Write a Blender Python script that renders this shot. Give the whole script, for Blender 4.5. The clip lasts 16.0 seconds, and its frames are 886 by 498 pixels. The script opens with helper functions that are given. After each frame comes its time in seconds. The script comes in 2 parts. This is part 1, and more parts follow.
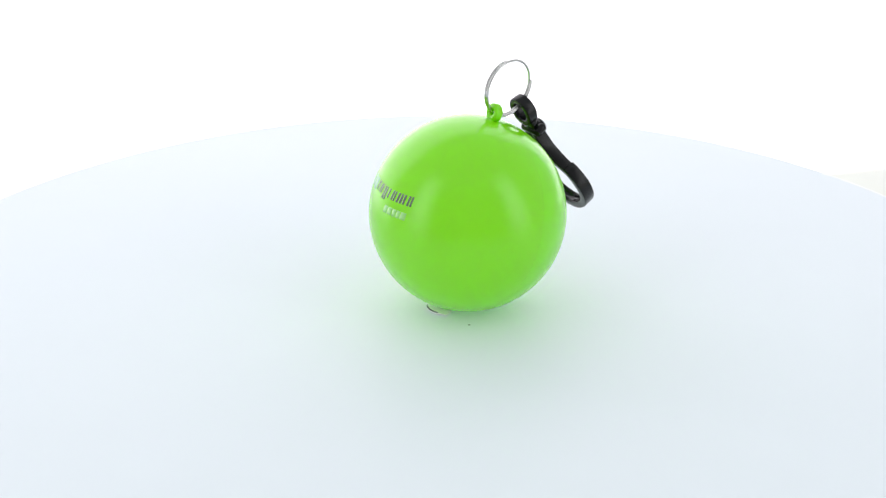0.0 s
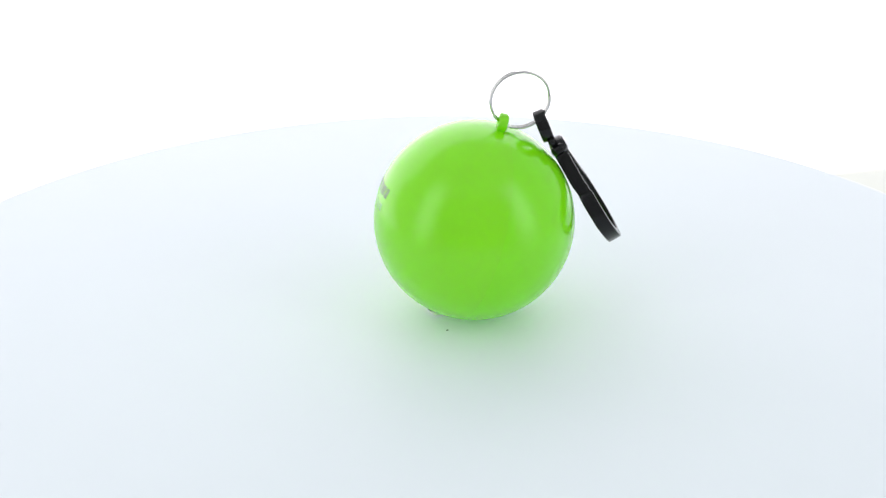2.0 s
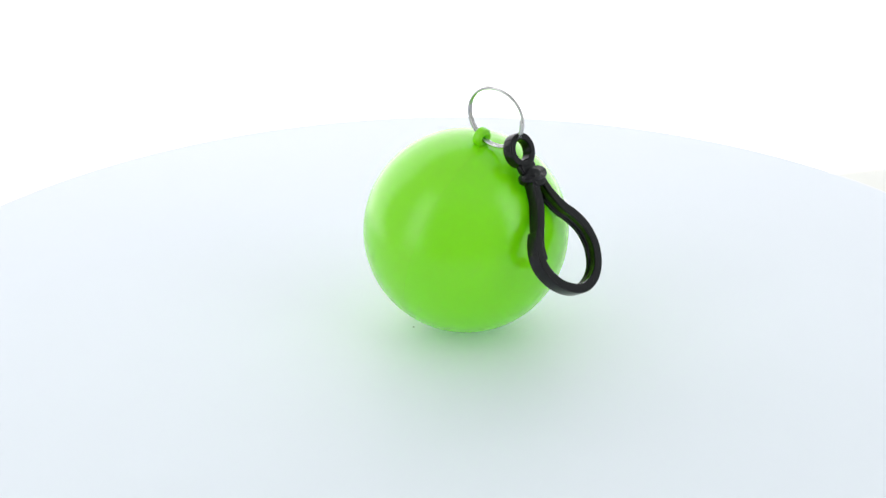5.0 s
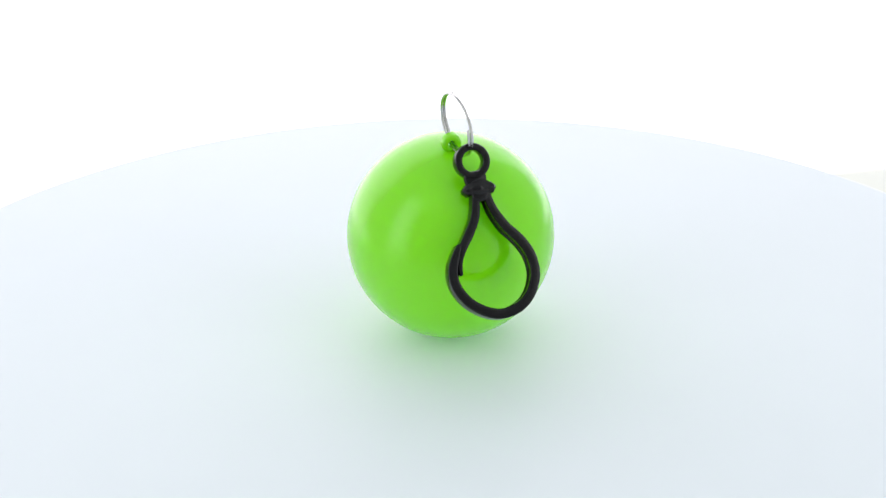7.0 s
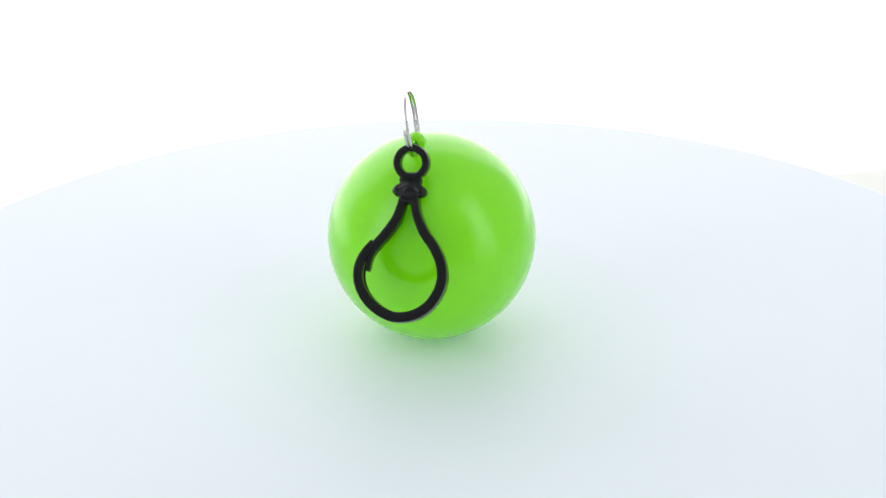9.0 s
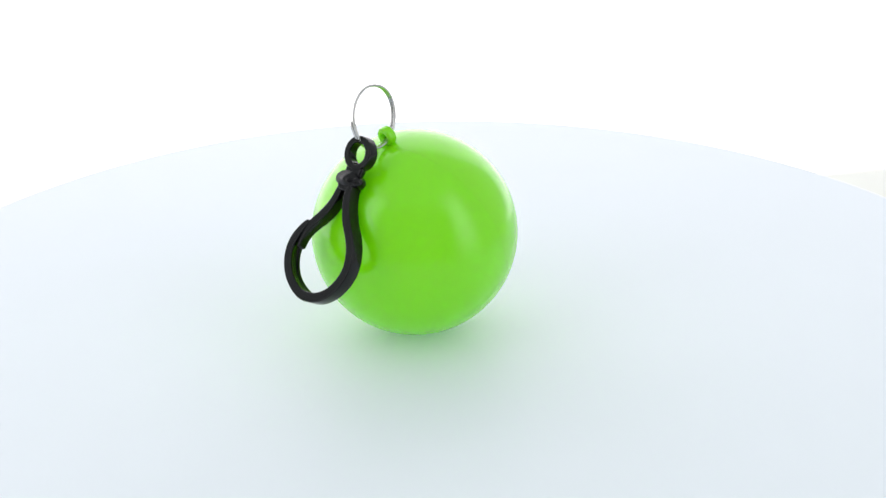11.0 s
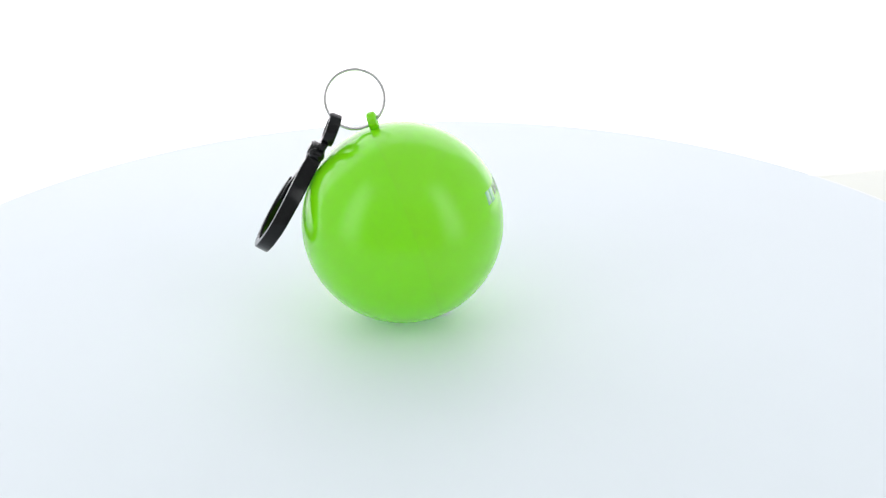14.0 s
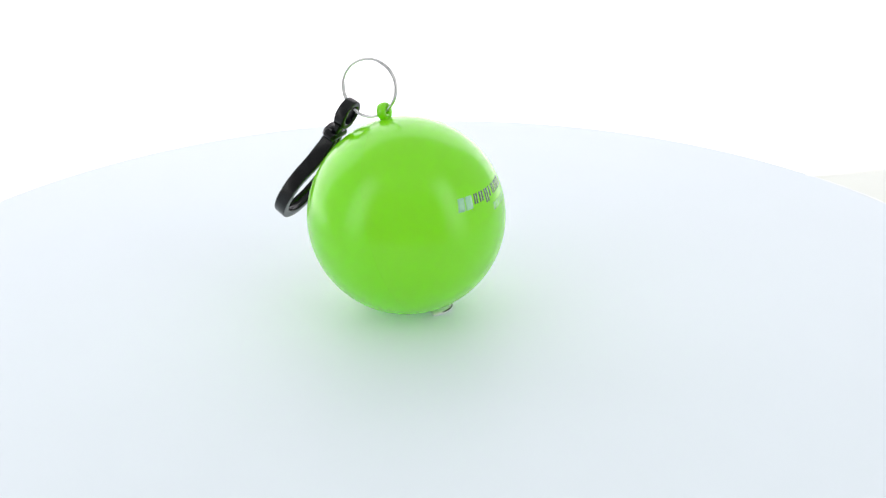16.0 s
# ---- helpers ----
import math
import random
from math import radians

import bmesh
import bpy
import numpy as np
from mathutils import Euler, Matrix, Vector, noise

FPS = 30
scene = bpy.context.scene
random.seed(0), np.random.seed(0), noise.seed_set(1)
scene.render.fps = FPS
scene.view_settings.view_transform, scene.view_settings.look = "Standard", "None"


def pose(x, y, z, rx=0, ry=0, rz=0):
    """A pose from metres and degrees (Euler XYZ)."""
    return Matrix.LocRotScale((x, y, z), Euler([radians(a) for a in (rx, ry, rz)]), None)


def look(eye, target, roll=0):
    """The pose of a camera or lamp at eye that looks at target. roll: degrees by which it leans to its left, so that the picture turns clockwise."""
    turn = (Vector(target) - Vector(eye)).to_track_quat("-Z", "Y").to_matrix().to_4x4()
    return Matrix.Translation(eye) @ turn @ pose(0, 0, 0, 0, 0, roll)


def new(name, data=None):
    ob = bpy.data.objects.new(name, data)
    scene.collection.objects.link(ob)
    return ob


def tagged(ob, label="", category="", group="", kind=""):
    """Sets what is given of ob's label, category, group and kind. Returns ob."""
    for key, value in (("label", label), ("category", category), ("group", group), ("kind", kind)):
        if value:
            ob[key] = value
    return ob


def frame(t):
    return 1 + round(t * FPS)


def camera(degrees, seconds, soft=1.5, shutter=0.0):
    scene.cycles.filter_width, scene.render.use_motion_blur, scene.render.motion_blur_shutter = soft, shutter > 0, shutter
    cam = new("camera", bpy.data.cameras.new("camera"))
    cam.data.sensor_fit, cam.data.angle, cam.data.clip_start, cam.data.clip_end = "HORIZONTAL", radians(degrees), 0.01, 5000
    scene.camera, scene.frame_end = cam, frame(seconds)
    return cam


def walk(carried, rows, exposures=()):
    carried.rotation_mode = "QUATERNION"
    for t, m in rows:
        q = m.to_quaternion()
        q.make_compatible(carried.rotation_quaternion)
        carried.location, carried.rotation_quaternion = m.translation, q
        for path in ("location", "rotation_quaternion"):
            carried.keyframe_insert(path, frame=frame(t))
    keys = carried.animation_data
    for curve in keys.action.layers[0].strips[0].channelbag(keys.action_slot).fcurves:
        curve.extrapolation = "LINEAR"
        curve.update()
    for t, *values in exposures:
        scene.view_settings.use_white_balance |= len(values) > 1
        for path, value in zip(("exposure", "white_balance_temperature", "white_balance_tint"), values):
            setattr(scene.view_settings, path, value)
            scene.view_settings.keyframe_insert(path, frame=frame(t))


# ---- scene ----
cam = camera(45.05, 16.0, soft=1.4)
EYE = Vector((0.0, -0.3187, 0.1686))
YAW, PITCH, ROLL = radians(0.248), radians(24.65), -0.504
AIM = EYE + Vector((math.sin(YAW) * math.cos(PITCH), math.cos(YAW) * math.cos(PITCH), -math.sin(PITCH)))
walk(cam, [(0.0, look(EYE, AIM, ROLL)), (16.0, look(EYE, AIM, ROLL))])

# ---- light ----
world = bpy.data.worlds.new("studio_air")
world.use_nodes = True
world.node_tree.nodes["Background"].inputs["Color"].default_value = (0.918, 0.985, 1.0, 1)
world.node_tree.nodes["Background"].inputs["Strength"].default_value = 0.585
scene.world = world
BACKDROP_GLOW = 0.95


def softbox_lamp(name, eye, target, wide, high, watts, tint):
    data = bpy.data.lights.new(name, "AREA")
    data.shape, data.size, data.size_y, data.energy, data.color = "RECTANGLE", wide, high, watts, tint
    ob = new(name, data)
    ob.matrix_world = look(eye, target)
    return ob


# each softbox is brightest in its middle: a wide face, a smaller one and a core
for side in (-1, 1):
    for wide, high, radiance, ahead in ((0.32, 0.86, 0.50, 0.0), (0.21, 0.62, 0.37, 0.01), (0.11, 0.42, 0.48, 0.02)):
        at = Vector((0.50 * side, -0.31, 0.34)) * (1 - ahead)
        softbox_lamp("softbox_lamp", at, (0, 0, 0.27), wide, high, radiance * math.pi * wide * high, (1.0, 1.0, 1.0))
scene.view_settings.exposure = 0.33


# ---- materials ----
def material(name, colour, rough, metal=0.0, grain=0.0, grain_size=200.0, bump=0.0, bump_size=400.0, rough_var=0.0,
             glow=0.0, glow_colour=(1, 1, 1), through_light=0.0, ior=1.47):
    m = bpy.data.materials.new(name)
    m.use_nodes = True
    nt = m.node_tree
    b = nt.nodes["Principled BSDF"]
    b.inputs["Base Color"].default_value = (*colour, 1)
    b.inputs["Roughness"].default_value = rough
    b.inputs["Metallic"].default_value = metal
    b.inputs["IOR"].default_value = ior
    co = nt.nodes.new("ShaderNodeTexCoord")
    if grain:
        fine, wide = nt.nodes.new("ShaderNodeTexNoise"), nt.nodes.new("ShaderNodeTexNoise")
        fine.inputs["Scale"].default_value, wide.inputs["Scale"].default_value = grain_size, grain_size / 9
        fine.inputs["Detail"].default_value = 4
        add = nt.nodes.new("ShaderNodeMath")
        add.operation = "ADD"
        ramp = nt.nodes.new("ShaderNodeMapRange")
        ramp.inputs["From Min"].default_value, ramp.inputs["From Max"].default_value = 0.6, 1.4
        ramp.inputs["To Min"].default_value, ramp.inputs["To Max"].default_value = 1 - grain, 1 + grain
        mul = nt.nodes.new("ShaderNodeVectorMath")
        mul.operation = "SCALE"
        mul.inputs[0].default_value = colour
        for n in (fine, wide):
            nt.links.new(co.outputs["Object"], n.inputs["Vector"])
        nt.links.new(fine.outputs["Fac"], add.inputs[0])
        nt.links.new(wide.outputs["Fac"], add.inputs[1])
        nt.links.new(add.outputs[0], ramp.inputs["Value"])
        nt.links.new(ramp.outputs["Result"], mul.inputs["Scale"])
        nt.links.new(mul.outputs["Vector"], b.inputs["Base Color"])
    if rough_var:
        n = nt.nodes.new("ShaderNodeTexNoise")
        n.inputs["Scale"].default_value, n.inputs["Detail"].default_value = bump_size / 5, 5
        r = nt.nodes.new("ShaderNodeMapRange")
        r.inputs["From Min"].default_value, r.inputs["From Max"].default_value = 0.3, 0.7
        r.inputs["To Min"].default_value, r.inputs["To Max"].default_value = rough - rough_var, rough + rough_var
        nt.links.new(co.outputs["Object"], n.inputs["Vector"])
        nt.links.new(n.outputs["Fac"], r.inputs["Value"])
        nt.links.new(r.outputs["Result"], b.inputs["Roughness"])
    if bump:
        n = nt.nodes.new("ShaderNodeTexNoise")
        n.inputs["Scale"].default_value, n.inputs["Detail"].default_value = bump_size, 3
        bp = nt.nodes.new("ShaderNodeBump")
        bp.inputs["Strength"].default_value, bp.inputs["Distance"].default_value = 1.0, bump
        nt.links.new(co.outputs["Object"], n.inputs["Vector"])
        nt.links.new(n.outputs["Fac"], bp.inputs["Height"])
        nt.links.new(bp.outputs["Normal"], b.inputs["Normal"])
    if through_light:
        # a thin wall under a clear gloss: it passes part of the light on to its other side
        pass_on, both = nt.nodes.new("ShaderNodeBsdfTranslucent"), nt.nodes.new("ShaderNodeMixShader")
        gloss, edge, top = nt.nodes.new("ShaderNodeBsdfGlossy"), nt.nodes.new("ShaderNodeFresnel"), nt.nodes.new("ShaderNodeMixShader")
        pass_on.inputs["Color"].default_value = (*colour, 1)
        both.inputs["Fac"].default_value = through_light
        edge.inputs["IOR"].default_value = ior
        gloss.inputs["Color"].default_value = (1, 1, 1, 1)
        b.inputs["Specular IOR Level"].default_value = 0.0
        nt.links.new(r.outputs["Result"], gloss.inputs["Roughness"])
        nt.links.new(bp.outputs["Normal"], gloss.inputs["Normal"])
        nt.links.new(b.outputs["BSDF"], both.inputs[1])
        nt.links.new(pass_on.outputs["BSDF"], both.inputs[2])
        # mirroring is capped at a glance, which holds back bright lines along the outline
        gloss_cap = nt.nodes.new("ShaderNodeMath")
        gloss_cap.operation, gloss_cap.inputs[1].default_value = "MINIMUM", 0.42
        nt.links.new(edge.outputs["Fac"], gloss_cap.inputs[0])
        nt.links.new(gloss_cap.outputs[0], top.inputs["Fac"])
        nt.links.new(both.outputs["Shader"], top.inputs[1])
        nt.links.new(gloss.outputs["BSDF"], top.inputs[2])
        nt.links.new(top.outputs["Shader"], nt.nodes["Material Output"].inputs["Surface"])
    if glow:
        b.inputs["Emission Color"].default_value = (*glow_colour, 1)
        b.inputs["Emission Strength"].default_value = glow
    return m


GREEN = material("green_plastic", (0.33, 0.912, 0.006), 0.18, grain=0.03, grain_size=60, bump=0.00004, bump_size=45,
                 rough_var=0.03, through_light=0.36, ior=1.53)
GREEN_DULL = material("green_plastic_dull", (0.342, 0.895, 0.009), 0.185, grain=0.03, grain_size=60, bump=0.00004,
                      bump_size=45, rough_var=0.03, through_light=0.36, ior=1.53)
BLACK = material("black_plastic", (0.0035, 0.0035, 0.0045), 0.15, grain=0.25, grain_size=900, bump=0.00003, bump_size=1200,
                 rough_var=0.06, ior=1.36)
STEEL = material("nickel_wire", (0.58, 0.575, 0.565), 0.2, metal=1.0, bump=0.00002, bump_size=900, rough_var=0.06)
PRINT_DARK = material("grey_ink", (0.10, 0.135, 0.085), 0.17, grain=0.2, grain_size=900, bump=0.00001, bump_size=900,
                      rough_var=0.03, through_light=0.02, ior=1.53)
PRINT_PALE = material("pale_ink", (0.38, 0.70, 0.43), 0.17, grain=0.12, grain_size=900, bump=0.00001, bump_size=900,
                      rough_var=0.03, through_light=0.02, ior=1.53)
PRINT_FAINT = material("faint_green_ink", (0.36, 0.76, 0.22), 0.17, grain=0.12, grain_size=900, bump=0.00001, bump_size=900,
                       rough_var=0.03, through_light=0.02, ior=1.53)
# faint emission added to the platter to lift the shadow under the ball
WHITE_TOP = material("glowing_white_acrylic", (0.707, 0.742, 0.787), 0.38, grain=0.008, grain_size=40, rough_var=0.03,
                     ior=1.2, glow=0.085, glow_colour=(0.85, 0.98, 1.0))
WHITE_RIM = material("white_rim", (0.86, 0.88, 0.9), 0.3, grain=0.01, grain_size=60)
# no lamp behind the sheet: even emission stands in for its light
GLOW_SHEET = material("glowing_white_sheet", (0.89, 0.87, 0.89), 0.7, grain=0.01, grain_size=20, glow=BACKDROP_GLOW,
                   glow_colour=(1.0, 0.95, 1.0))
TABLE = material("white_table_laminate", (0.82, 0.83, 0.77), 0.5, grain=0.015, grain_size=25, bump=0.00005, bump_size=300)
UNSEEN_WALL = material("unseen_wall_grey", (0.56, 0.56, 0.565), 0.7, grain=0.06, grain_size=30, bump=0.0003, bump_size=120)
PUTTY = material("white_putty", (0.86, 0.86, 0.84), 0.5, grain=0.06, grain_size=700, bump=0.0001, bump_size=900)
DARK_MARK = material("dark_mark", (0.03, 0.03, 0.03), 0.7, grain=0.3, grain_size=2000)


# ---- building helpers ----
def mesh_object(name, bm, mat, parent=None, label="", smooth=True):
    bmesh.ops.recalc_face_normals(bm, faces=bm.faces)
    me = bpy.data.meshes.new(name)
    bm.to_mesh(me)
    bm.free()
    me.materials.append(mat)
    if smooth:
        me.shade_smooth()
    ob = new(name, me)
    ob.parent = parent
    if label:
        tagged(ob, label)
    return ob


def part(name, bm, mat, parent, label="", smooth=True):
    return mesh_object(name, bm, mat, parent, label, smooth)


def spline(points, steps):
    """A smooth line through points (any number of values each), Catmull-Rom."""
    pts = [np.array(q, float) for q in points]
    pts = [2 * pts[0] - pts[1], *pts, 2 * pts[-1] - pts[-2]]
    out = []
    for i in range(1, len(pts) - 2):
        a, b, c, d = pts[i - 1:i + 3]
        for k in range(steps):
            s = k / steps
            out.append(0.5 * (2 * b + (c - a) * s + (2 * a - 5 * b + 4 * c - d) * s * s + (3 * b - a - 3 * c + d) * s ** 3))
    out.append(pts[-2])
    return out


def sweep(bm, places, sides, sections, closed=False):
    """A tube: at each place a ring of points, offset along that place's two side directions by its section."""
    rings = []
    for at, (su, sv), sec in zip(places, sides, sections):
        rings.append([bm.verts.new(Vector(at) + Vector(su) * a + Vector(sv) * b) for a, b in sec])
    n = len(rings[0])
    pairs = list(zip(rings, rings[1:])) + ([(rings[-1], rings[0])] if closed else [])
    for r0, r1 in pairs:
        for k in range(n):
            bm.faces.new((r0[k], r0[(k + 1) % n], r1[(k + 1) % n], r1[k]))
    if not closed:
        bm.faces.new(rings[0])
        bm.faces.new(rings[-1])


def rounded(w, h, r, k=4, groove=0.0):
    """A rounded rectangle, w by h, corner radius r; groove: depth of a channel along its -w side."""
    r = min(r, w / 2 - 1e-6, h / 2 - 1e-6)
    out = []
    for cx, cy, a0 in ((1, 1, 0), (-1, 1, 90), (-1, -1, 180), (1, -1, 270)):
        for i in range(k + 1):
            a = radians(a0 + 90 * i / k)
            out.append((cx * (w / 2 - r) + r * math.cos(a), cy * (h / 2 - r) + r * math.sin(a)))
        if groove and cx < 0 < cy:
            out += [(-w / 2, h * 0.2), (-w / 2 + groove, h * 0.16), (-w / 2 + groove, -h * 0.16), (-w / 2, -h * 0.2)]
    return out


def flat_bar(bm, points, thick, r, steps=6, cap=True, groove=0.0):
    """A bar along a line in the plane z = 0: points (x, y, width, lift) in mm; thick along z, or a fifth value of each point."""
    points = [(*q, thick) if len(q) == 4 else q for q in points]
    line = spline(points, steps)
    places, sides, secs = [], [], []
    for i, q in enumerate(line):
        d = line[min(i + 1, len(line) - 1)][:2] - line[max(i - 1, 0)][:2]
        d = d / np.linalg.norm(d)
        places.append((q[0], q[1], q[3]))
        sides.append(((d[1], -d[0], 0), (0, 0, 1)))
        secs.append(rounded(q[2], q[4], r, groove=groove))
    if cap:
        for at, way in ((0, -1), (-1, 1)):
            d = line[1][:2] - line[0][:2] if at == 0 else line[-1][:2] - line[-2][:2]
            d = d / np.linalg.norm(d) * way
            q = line[at]
            w = max(q[2] - 2 * r * 0.7, 0.2)
            extra = (q[0] + d[0] * r * 0.7, q[1] + d[1] * r * 0.7, q[3])
            sec = rounded(w, q[4] - 1.4 * r, r * 0.5, groove=groove * 0.3)
            if at == 0:
                places.insert(0, extra), sides.insert(0, sides[0]), secs.insert(0, sec)
            else:
                places.append(extra), sides.append(sides[-1]), secs.append(sec)
    sweep(bm, places, sides, secs)


def join(bm, other):
    """Adds the faces of another bmesh."""
    at = {v: bm.verts.new(v.co) for v in other.verts}
    for f in other.faces:
        bm.faces.new([at[v] for v in f.verts])
    other.free()


def ring_bar(bm, centre, radius, w, thick, r, n=56, lift=0.0):
    places, sides = [], []
    for i in range(n):
        a = 2 * math.pi * i / n
        c, s = math.cos(a), math.sin(a)
        places.append((centre[0] + radius * c, centre[1] + radius * s, lift))
        sides.append(((c, s, 0), (0, 0, 1)))
    sweep(bm, places, sides, [rounded(w, thick, r)] * n, closed=True)


# ---- the studio ----
FLOOR = -0.06


def backdrop():
    """A white sheet, its light put in as emission, that rises from the table in a curve close behind the turntable,
    turned a little aside.
    """
    line = []
    for i in range(17):
        a = radians(90 * i / 16)
        line.append((0.225 + 0.36 * math.sin(a), FLOOR + 0.001 + 0.36 * (1 - math.cos(a))))
    line.append((0.585, 0.95))
    bm = bmesh.new()
    faces = []
    for off in (0.0, 0.003):
        rows = []
        for i, (y, z) in enumerate(line):
            y0, z0 = line[max(i - 1, 0)]
            y1, z1 = line[min(i + 1, len(line) - 1)]
            d = math.hypot(y1 - y0, z1 - z0)
            ny, nz = -(z1 - z0) / d * off, (y1 - y0) / d * off
            rows.append((bm.verts.new((-0.95, y + ny, z + nz)), bm.verts.new((0.8, y + ny, z + nz))))
        for a, b in zip(rows, rows[1:]):
            bm.faces.new((a[0], a[1], b[1], b[0]))
        faces.append(rows)
    for i in range(len(line) - 1):
        for s in (0, 1):
            bm.faces.new((faces[0][i][s], faces[0][i + 1][s], faces[1][i + 1][s], faces[1][i][s]))
    for i in (0, -1):
        bm.faces.new((faces[0][i][0], faces[0][i][1], faces[1][i][1], faces[1][i][0]))
    bm.transform(pose(0, 0, 0, 0, 0, 12.5))
    return tagged(mesh_object("backdrop", bm, GLOW_SHEET), "glowing seamless white photo backdrop sheet", "backdrop", kind="structure")


def floor():
    """The white table top that carries the turntable and the sheet."""
    bm = bmesh.new()
    bmesh.ops.create_cube(bm, size=1)
    bm.transform(Matrix.Translation((0, -0.1, FLOOR - 0.02)) @ Matrix.Diagonal((2.6, 2.02, 0.04, 1)))
    bmesh.ops.bevel(bm, geom=bm.edges[:], offset=0.004, segments=2, affect="EDGES")
    return tagged(mesh_object("floor", bm, TABLE, smooth=False), "plain white laminate studio table top", "table top", kind="structure")


def unseen_wall_front():
    """An unseen plain grey wall, added behind the camera to dim reflections and fill the front."""
    bm = bmesh.new()
    bmesh.ops.create_cube(bm, size=1)
    bmesh.ops.bevel(bm, geom=bm.edges[:], offset=0.004, segments=2, affect="EDGES")
    bm.transform(Matrix.Translation((0, -1.162, 0.59)) @ Matrix.Diagonal((2.6, 0.1, 1.38, 1)))
    return tagged(mesh_object("unseen_wall_front", bm, UNSEEN_WALL, smooth=False), "unseen plain mid-grey wall, added behind the camera to shape the light", "wall", kind="structure")


RADIUS, THICK = 0.2122, 0.03


def lathe(prof, n=256):
    """A body of revolution about z from (radius, height) pairs."""
    bm = bmesh.new()
    rings = []
    for r, z in prof:
        if r == 0:
            rings.append([bm.verts.new((0, 0, z))])
        else:
            rings.append([bm.verts.new((r * math.cos(2 * math.pi * i / n), r * math.sin(2 * math.pi * i / n), z)) for i in range(n)])
    for a, b in zip(rings, rings[1:]):
        for i in range(n):
            j = (i + 1) % n
            if len(a) == 1:
                bm.faces.new((a[0], b[i], b[j]))
            elif len(b) == 1:
                bm.faces.new((a[i], b[0], a[j]))
            else:
                bm.faces.new((a[i], b[i], b[j], a[j]))
    return bm


def turntable():
    """A white disc in a thin rounded rim."""
    thing = tagged(new("turntable"), "round white acrylic turntable platter with a faint added glow, slowly turning", "turntable")
    edge = RADIUS - 0.003
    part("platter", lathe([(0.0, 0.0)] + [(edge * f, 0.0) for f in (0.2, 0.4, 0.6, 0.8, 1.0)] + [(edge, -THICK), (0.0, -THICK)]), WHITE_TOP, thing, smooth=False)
    prof = [(edge + 0.0001, -0.0002)]
    for i in range(7):
        a = radians(90 - 15 * i)
        prof.append((RADIUS - 0.002 + 0.002 * math.cos(a), -0.002 + 0.002 * math.sin(a)))
    prof += [(RADIUS, -THICK + 0.001), (RADIUS - 0.001, -THICK), (edge + 0.0001, -THICK), (edge + 0.0001, -0.0002)]
    part("rim", lathe(prof), WHITE_RIM, thing, "smooth white rounded rim")
    foot = lathe([(0.0, -THICK), (0.16, -THICK), (0.162, -THICK - 0.002), (0.162, FLOOR + 0.002), (0.16, FLOOR), (0.0, FLOOR)])
    part("base", foot, WHITE_RIM, thing, "plain white round base", smooth=False)
    return thing


# ---- the keychain, in the ball's own space: origin at the ball's centre ----
R = 0.0325
LIFT = 0.0324
OFFSET = 0.01157
SEAM = Vector((1, 0.148, -0.30)).normalized()


def on_ball(az, lat, r=R):
    """A point on the ball: az from the printed side, lat above the middle, degrees."""
    a, b = radians(az), radians(lat)
    return Vector((-math.cos(a) * math.cos(b), math.sin(a) * math.cos(b), math.sin(b))) * r


def half_shell(parent, way, mat, label):
    """Half of the hollow ball, its edge turned in along a hair-thin moulding seam."""
    turn = (SEAM * way).to_track_quat("Z", "Y").to_matrix()
    n = 128
    bm = bmesh.new()
    rings = []
    for a, dip in [(90 * i / 48, 0.0) for i in range(48)] + [(89.78, 0.0), (89.9, 0.000001), (90.0, 0.000004), (90.0, 0.0012)]:
        r = R - dip
        ring = []
        for i in range(1 if a == 0 else n):
            b = 2 * math.pi * i / n
            v = turn @ Vector((r * math.sin(radians(a)) * math.cos(b), r * math.sin(radians(a)) * math.sin(b), r * math.cos(radians(a))))
            v.z = max(v.z, -LIFT)
            ring.append(bm.verts.new(v))
        rings.append(ring)
    for a, b in zip(rings, rings[1:]):
        for i in range(n):
            k = (i + 1) % n
            bm.faces.new((a[0], b[i], b[k]) if len(a) == 1 else (a[i], b[i], b[k], a[k]))
    return part("half_shell", bm, mat, parent, label)


def print_bar(parent, mat, az0, az1, lat0, lat1, slant=0.0, label=""):
    """A thin printed bar that follows the ball's curve."""
    bm = bmesh.new()
    n, m = 3, 4
    layers = []
    for r in (R - 0.00005, R + 0.000012):
        layers.append([[bm.verts.new(on_ball(az0 + (az1 - az0) * i / n + slant * (j / m - 0.5), lat0 + (lat1 - lat0) * j / m, r))
                        for i in range(n + 1)] for j in range(m + 1)])
    for g in layers:
        for j in range(m):
            for i in range(n):
                bm.faces.new((g[j][i], g[j][i + 1], g[j + 1][i + 1], g[j + 1][i]))
    lo, hi = layers
    for j in range(m):
        for i in (0, n):
            bm.faces.new((lo[j][i], lo[j + 1][i], hi[j + 1][i], hi[j][i]))
    for i in range(n):
        for j in (0, m):
            bm.faces.new((lo[j][i], lo[j][i + 1], hi[j][i + 1], hi[j][i]))
    return part("print_bar", bm, mat, parent, label)


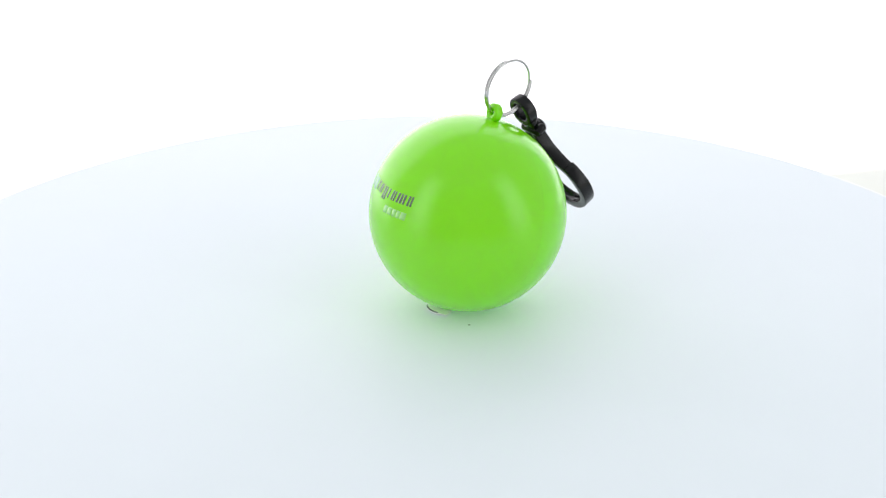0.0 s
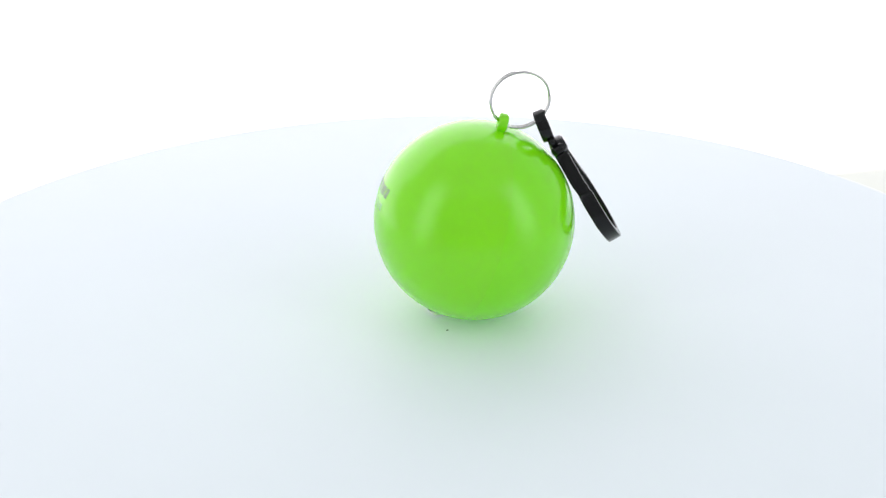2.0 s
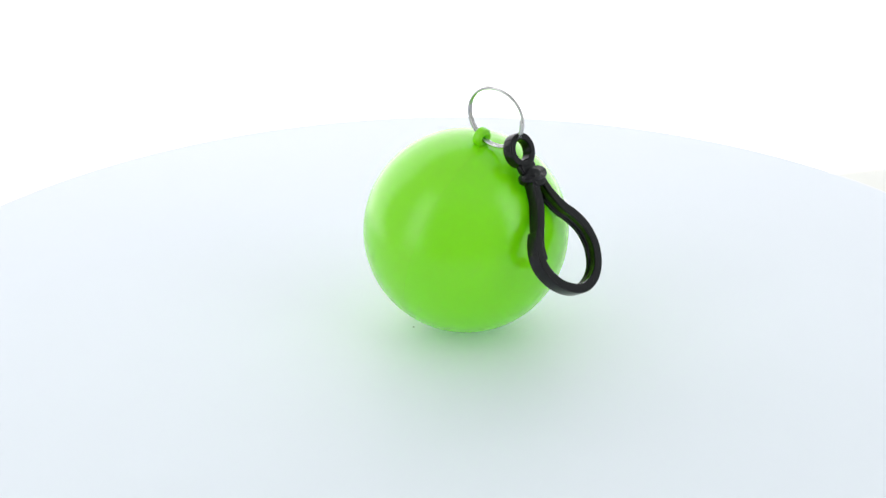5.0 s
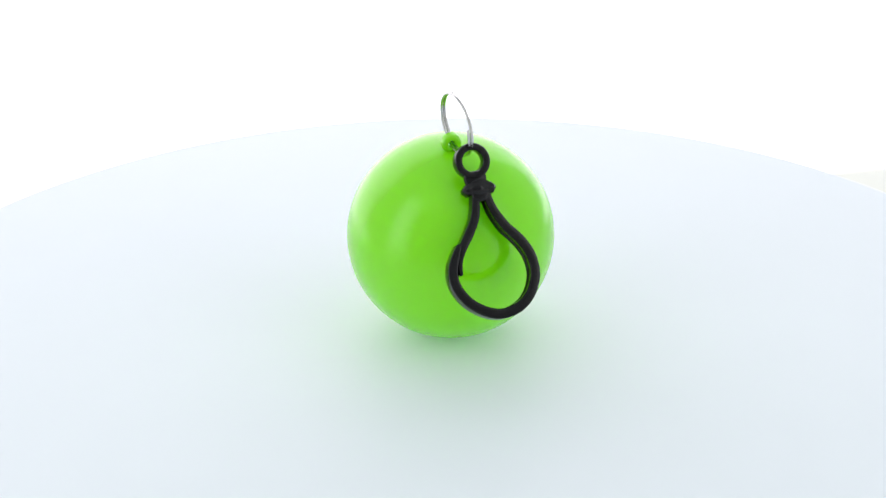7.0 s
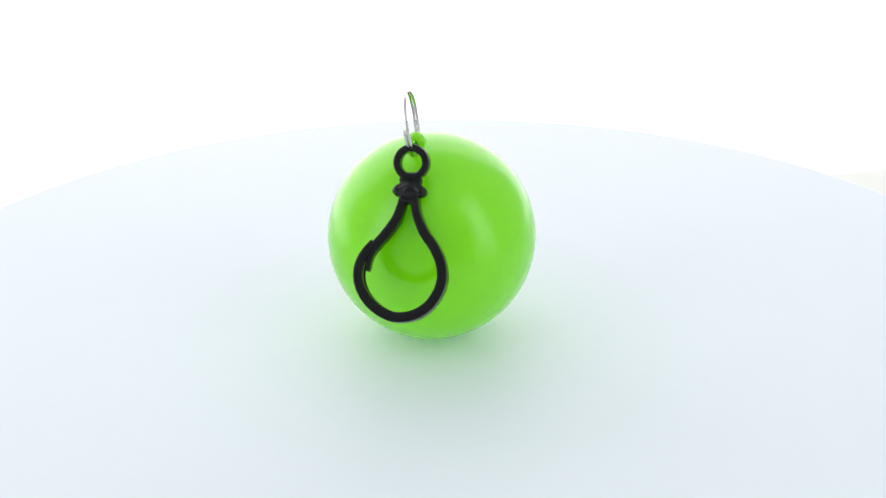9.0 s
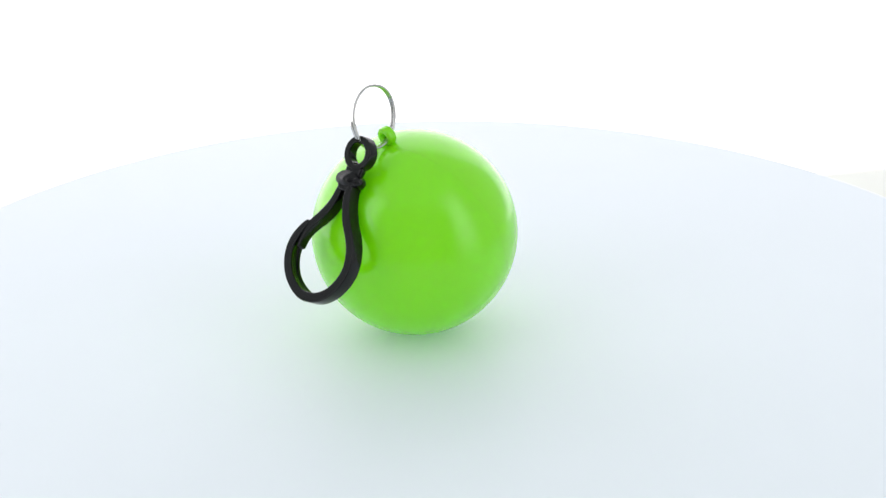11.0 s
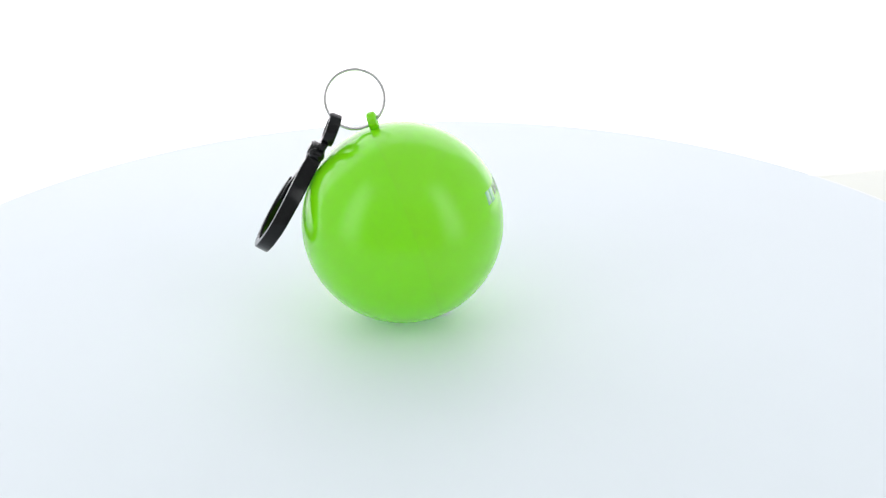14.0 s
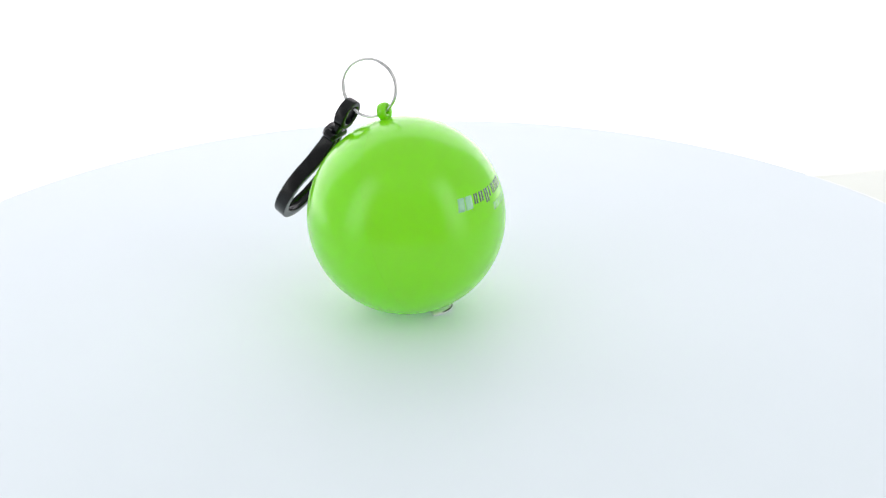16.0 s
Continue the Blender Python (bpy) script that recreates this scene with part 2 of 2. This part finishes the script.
def prints(parent):
    """The unlettered maker's mark: a row of dark bars, two pale bars before it and a pale row below."""
    # widths in degrees and number of stems of each mark
    az = 18.2
    for wide, stems, low in ((4.6, 2, 22), (5.4, 2, 22), (5.4, 2, 20), (4.0, 1, 22), (5.0, 2, 22), (8.6, 3, 22), (5.2, 2, 22)):
        step = (wide - 0.7) / stems
        for k in range(stems):
            a0 = az - k * step
            print_bar(parent, PRINT_DARK, a0, a0 - step * (0.70 if stems > 1 else 0.5), low, 27.6, -1.2, "dark grey printed bar")
        az -= wide + 0.25
    for a0, a1 in ((31.0, 26.2), (25.4, 20.0)):
        print_bar(parent, PRINT_PALE, a0, a1, 20.3, 27.6, -1.2, "pale grey printed bar")
    az = 2.0
    for wide in (4.0, 4.2, 3.6, 3.4, 4.6):
        print_bar(parent, PRINT_FAINT, az, az - wide + 0.7, 13.8, 18.0, -0.8, "faint pale green printed bar")
        az -= wide


def eyelet(parent):
    """The moulded loop on the seam: a thick rounded ring on a short foot."""
    bm = bmesh.new()
    ring_bar(bm, (0, 2.5), 1.95, 2.0, 3.0, 0.85, n=40)
    flat_bar(bm, [(0, -0.6, 3.9, 0), (0, 0.2, 3.6, 0), (0, 0.9, 3.4, 0)], 3.0, 0.8)
    d = Vector((0.245, -0.08, 0.968)).normalized()
    side = Vector((0.06, 1, 0.08))
    side = (side - d * side.dot(d)).normalized()
    face = side.cross(d)
    m = Matrix((side, d, face)).transposed().to_4x4()
    m.translation = d * (R - 0.0002)
    bm.transform(m @ Matrix.Scale(0.001, 4))
    return part("eyelet", bm, GREEN, parent, "moulded green plastic loop")


def split_ring(parent):
    """Two close turns of nickel wire."""
    c = Vector((0.424, -0.088, 1.256)) * R
    n = Vector((-0.098, 0.985, 0.144)).normalized()
    u = (Vector((1, 0, 0)) - n * n.x).normalized()
    v = n.cross(u)
    if v.z < 0:
        v = -v
    bm = bmesh.new()
    places, sides, secs = [], [], []
    steps = 220
    wire, rad = 0.00090, 0.0092
    for i in range(steps + 1):
        s = i / steps
        a = radians(100) + radians(626) * s
        out = u * math.cos(a) + v * math.sin(a)
        shift = (0.5 - s) * 0.00165
        places.append(c + out * (rad + 0.00006 * math.sin(3 * a)) + n * shift)
        sides.append((out, n))
        k = 1.0 if 0.01 < s < 0.99 else 0.75
        secs.append([(wire / 2 * k * math.cos(q), wire / 2 * k * math.sin(q)) for q in (2 * math.pi * j / 10 for j in range(10))])
    sweep(bm, places, sides, secs)
    return part("split_ring", bm, STEEL, parent, "thin double-turn nickel wire split ring")


def snap_hook(parent):
    """A pear-shaped snap hook: hook, springy gate, collar and swivel eye, laid out in mm and leaned on the ball."""
    lean, psi = radians(32), radians(-1.8)
    n = Vector((math.cos(lean) * math.cos(psi), math.cos(lean) * math.sin(psi), math.sin(lean)))
    u = Vector((0, 0, 1)).cross(n).normalized()
    v = n.cross(u)
    m = Matrix((u, v, n)).transposed().to_4x4()
    m.translation = Vector((0.820, -0.031, 0.775)) * R
    m = m @ Matrix.Scale(0.001, 4)
    bm = bmesh.new()
    flat_bar(bm, [(-8.5, -15.5, 1.5, -0.2, 4.4), (-9.9, -18.1, 2.3, -0.2, 4.5), (-11.2, -21.4, 2.7, -0.2, 4.5),
                  (-11.5, -25.0, 2.7, -0.2, 4.5), (-10.2, -28.8, 2.8, -0.1, 4.4), (-7.3, -32.4, 2.8, 0.0, 4.3),
                  (-3.0, -35.0, 2.9, 0.0, 4.3), (1.2, -35.85, 2.9, 0.0, 4.3), (5.9, -34.7, 2.9, 0.0, 4.3),
                  (9.7, -31.7, 2.8, 0.0, 4.3), (12.0, -27.4, 2.8, -0.1, 4.4), (12.5, -23.4, 2.8, -0.2, 4.5),
                  (11.5, -19.2, 2.8, -0.2, 4.6), (9.1, -15.2, 2.8, -0.3, 4.8), (5.9, -11.5, 2.7, -0.4, 4.9),
                  (3.3, -7.0, 2.4, -0.4, 4.9), (2.1, -3.2, 2.2, -0.4, 4.7), (1.9, -0.5, 2.2, -0.4, 4.5)], 4.5, 0.42, groove=0.2)
    sway = pose(0, 0, -0.25, 0, 0, -1.1)
    bm.transform(m @ sway)
    hook = part("snap_hook", bm, BLACK, parent, "black plastic pear-shaped snap hook")
    bm = bmesh.new()
    flat_bar(bm, [(-1.5, -0.5, 2.2, -0.5), (-1.6, -3.2, 2.2, -0.5), (-2.6, -8.0, 2.5, -0.6), (-5.0, -12.5, 2.6, -0.6),
                  (-7.6, -16.4, 2.4, -0.3, 3.9), (-8.9, -20.0, 1.6, -0.2, 3.4), (-9.1, -23.6, 1.1, -0.2, 3.0)], 4.2, 0.38)
    bm.transform(m @ sway)
    part("gate", bm, BLACK, hook)
    bm = bmesh.new()
    flat_bar(bm, [(-3.7, -0.1, 3.4, -0.5), (-1.8, 0.0, 3.4, -0.5), (1.8, 0.0, 3.4, -0.5), (3.8, 0.1, 3.4, -0.5)], 5.0, 1.6)
    flat_bar(bm, [(-0.1, -3.0, 4.6, -0.4), (0, -1.0, 6.0, -0.3), (0, 1.2, 6.2, -0.3)], 4.5, 0.9)
    lobe = bmesh.new()
    bmesh.ops.create_cone(lobe, cap_ends=True, segments=40, radius1=1, radius2=1, depth=2)
    lobe.transform(Matrix.Translation((0, 0.1, -0.1)) @ Matrix.Diagonal((3.7, 2.5, 2.3, 1)))
    bmesh.ops.bevel(lobe, geom=[e for e in lobe.edges if abs(e.verts[0].co.z - e.verts[1].co.z) < 0.01],
                    offset=0.45, segments=3, affect="EDGES")
    join(bm, lobe)
    bm.transform(m)
    part("collar", bm, BLACK, hook)
    bm = bmesh.new()
    ring_bar(bm, (0, 0), 4.15, 2.05, 3.7, 0.55)
    bm.transform(Matrix.Translation((-0.4, 8.4, -0.9)) @ pose(0, 0, 0, 9))
    flat_bar(bm, [(0, 0.2, 6.2, -1.1), (-0.1, 2.0, 6.2, -1.1), (-0.2, 3.4, 6.6, -1.1), (-0.3, 4.9, 6.0, -1.0)], 2.4, 0.8)
    bm.transform(m)
    part("swivel_eye", bm, BLACK, hook)
    return hook


def keychain():
    thing = tagged(new("ball_keychain"), "glossy lime-green plastic ball keychain with split ring and black snap hook", "keychain")
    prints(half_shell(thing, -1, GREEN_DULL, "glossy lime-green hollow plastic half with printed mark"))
    half_shell(thing, 1, GREEN, "glossy lime-green hollow plastic half")
    eyelet(thing)
    split_ring(thing)
    snap_hook(thing)
    return thing


def putty():
    """A pressed white dab that keeps the ball from rolling, with a dark curl on its edge."""
    bm = bmesh.new()
    bmesh.ops.create_icosphere(bm, subdivisions=4, radius=1)
    for q in bm.verts:
        k = 1 + 0.18 * noise.noise(q.co * 1.7) + 0.05 * noise.noise(q.co * 6)
        q.co = Vector((q.co.x * 0.0032 * k, q.co.y * 0.0052 * k, max(q.co.z, -0.6) * 0.0011 * k))
    low = min(q.co.z for q in bm.verts)
    for q in bm.verts:
        q.co.z -= low
    body = tagged(mesh_object("adhesive_putty", bm, PUTTY), "small white dab of adhesive putty under the ball", "putty")
    bm = bmesh.new()
    pts = [(-0.0033 * math.cos(radians(a)) - 0.0002, 0.0045 * math.sin(radians(a)), 0.0009 + 0.0004 * math.cos(radians(a))) for a in range(-60, 75, 6)]
    places, sides, secs = [], [], []
    for i, q in enumerate(pts):
        d = (Vector(pts[min(i + 1, len(pts) - 1)]) - Vector(pts[max(i - 1, 0)])).normalized()
        s = d.cross(Vector((0, 0, 1))).normalized()
        w = 0.00022 * math.sin(math.pi * (i + 1.5) / (len(pts) + 2))
        places.append(q), sides.append((s, Vector((0, 0, 1)))), secs.append([(w * math.cos(j * math.pi / 3), w * math.sin(j * math.pi / 3)) for j in range(6)])
    sweep(bm, places, sides, secs)
    # a thin near-black curl along one side, in the speck's colour
    part("dark_edge", bm, DARK_MARK, body, "thin dark curl on the putty's edge")
    return body


def speck():
    bm = bmesh.new()
    bmesh.ops.create_icosphere(bm, subdivisions=2, radius=1)
    for q in bm.verts:
        k = 1 + 0.4 * noise.noise(q.co * 1.9)
        q.co = Vector((q.co.x * 0.00042 * k, q.co.y * 0.00022 * k, (max(q.co.z, -0.5) + 0.5) * 0.00012))
    return tagged(mesh_object("dust_speck", bm, DARK_MARK), "tiny dark speck of dust on the platter", "dust")


backdrop()
floor()
unseen_wall_front()
TURNTABLE = turntable()
KEYCHAIN = keychain()
PUTTY_DAB = putty()
SPECK = speck()


def heading(t):
    """The platter's turn in degrees at t seconds: almost even, a little quicker at the start."""
    s = t - 8
    even = -85.845 - 14.8287 * s
    drift = -0.031141 * s ** 2 - 0.001045 * s ** 3 + 0.0004155 * s ** 4
    return even + drift + 0.7 * max(0.0, 1 - t / 1.5) ** 2


def motions():
    times = [0.5 * i for i in range(33)]
    for thing, home in ((TURNTABLE, pose(0.0017, 0.0047, 0)), (KEYCHAIN, pose(OFFSET, 0, LIFT)),
                        (PUTTY_DAB, pose(OFFSET - 0.370 * R, -0.0003, 0)), (SPECK, pose(OFFSET - 0.300 * R, -0.452 * R, 0))):
        walk(thing, [(t, pose(0, 0, 0, 0, 0, heading(t)) @ home) for t in times])


motions()
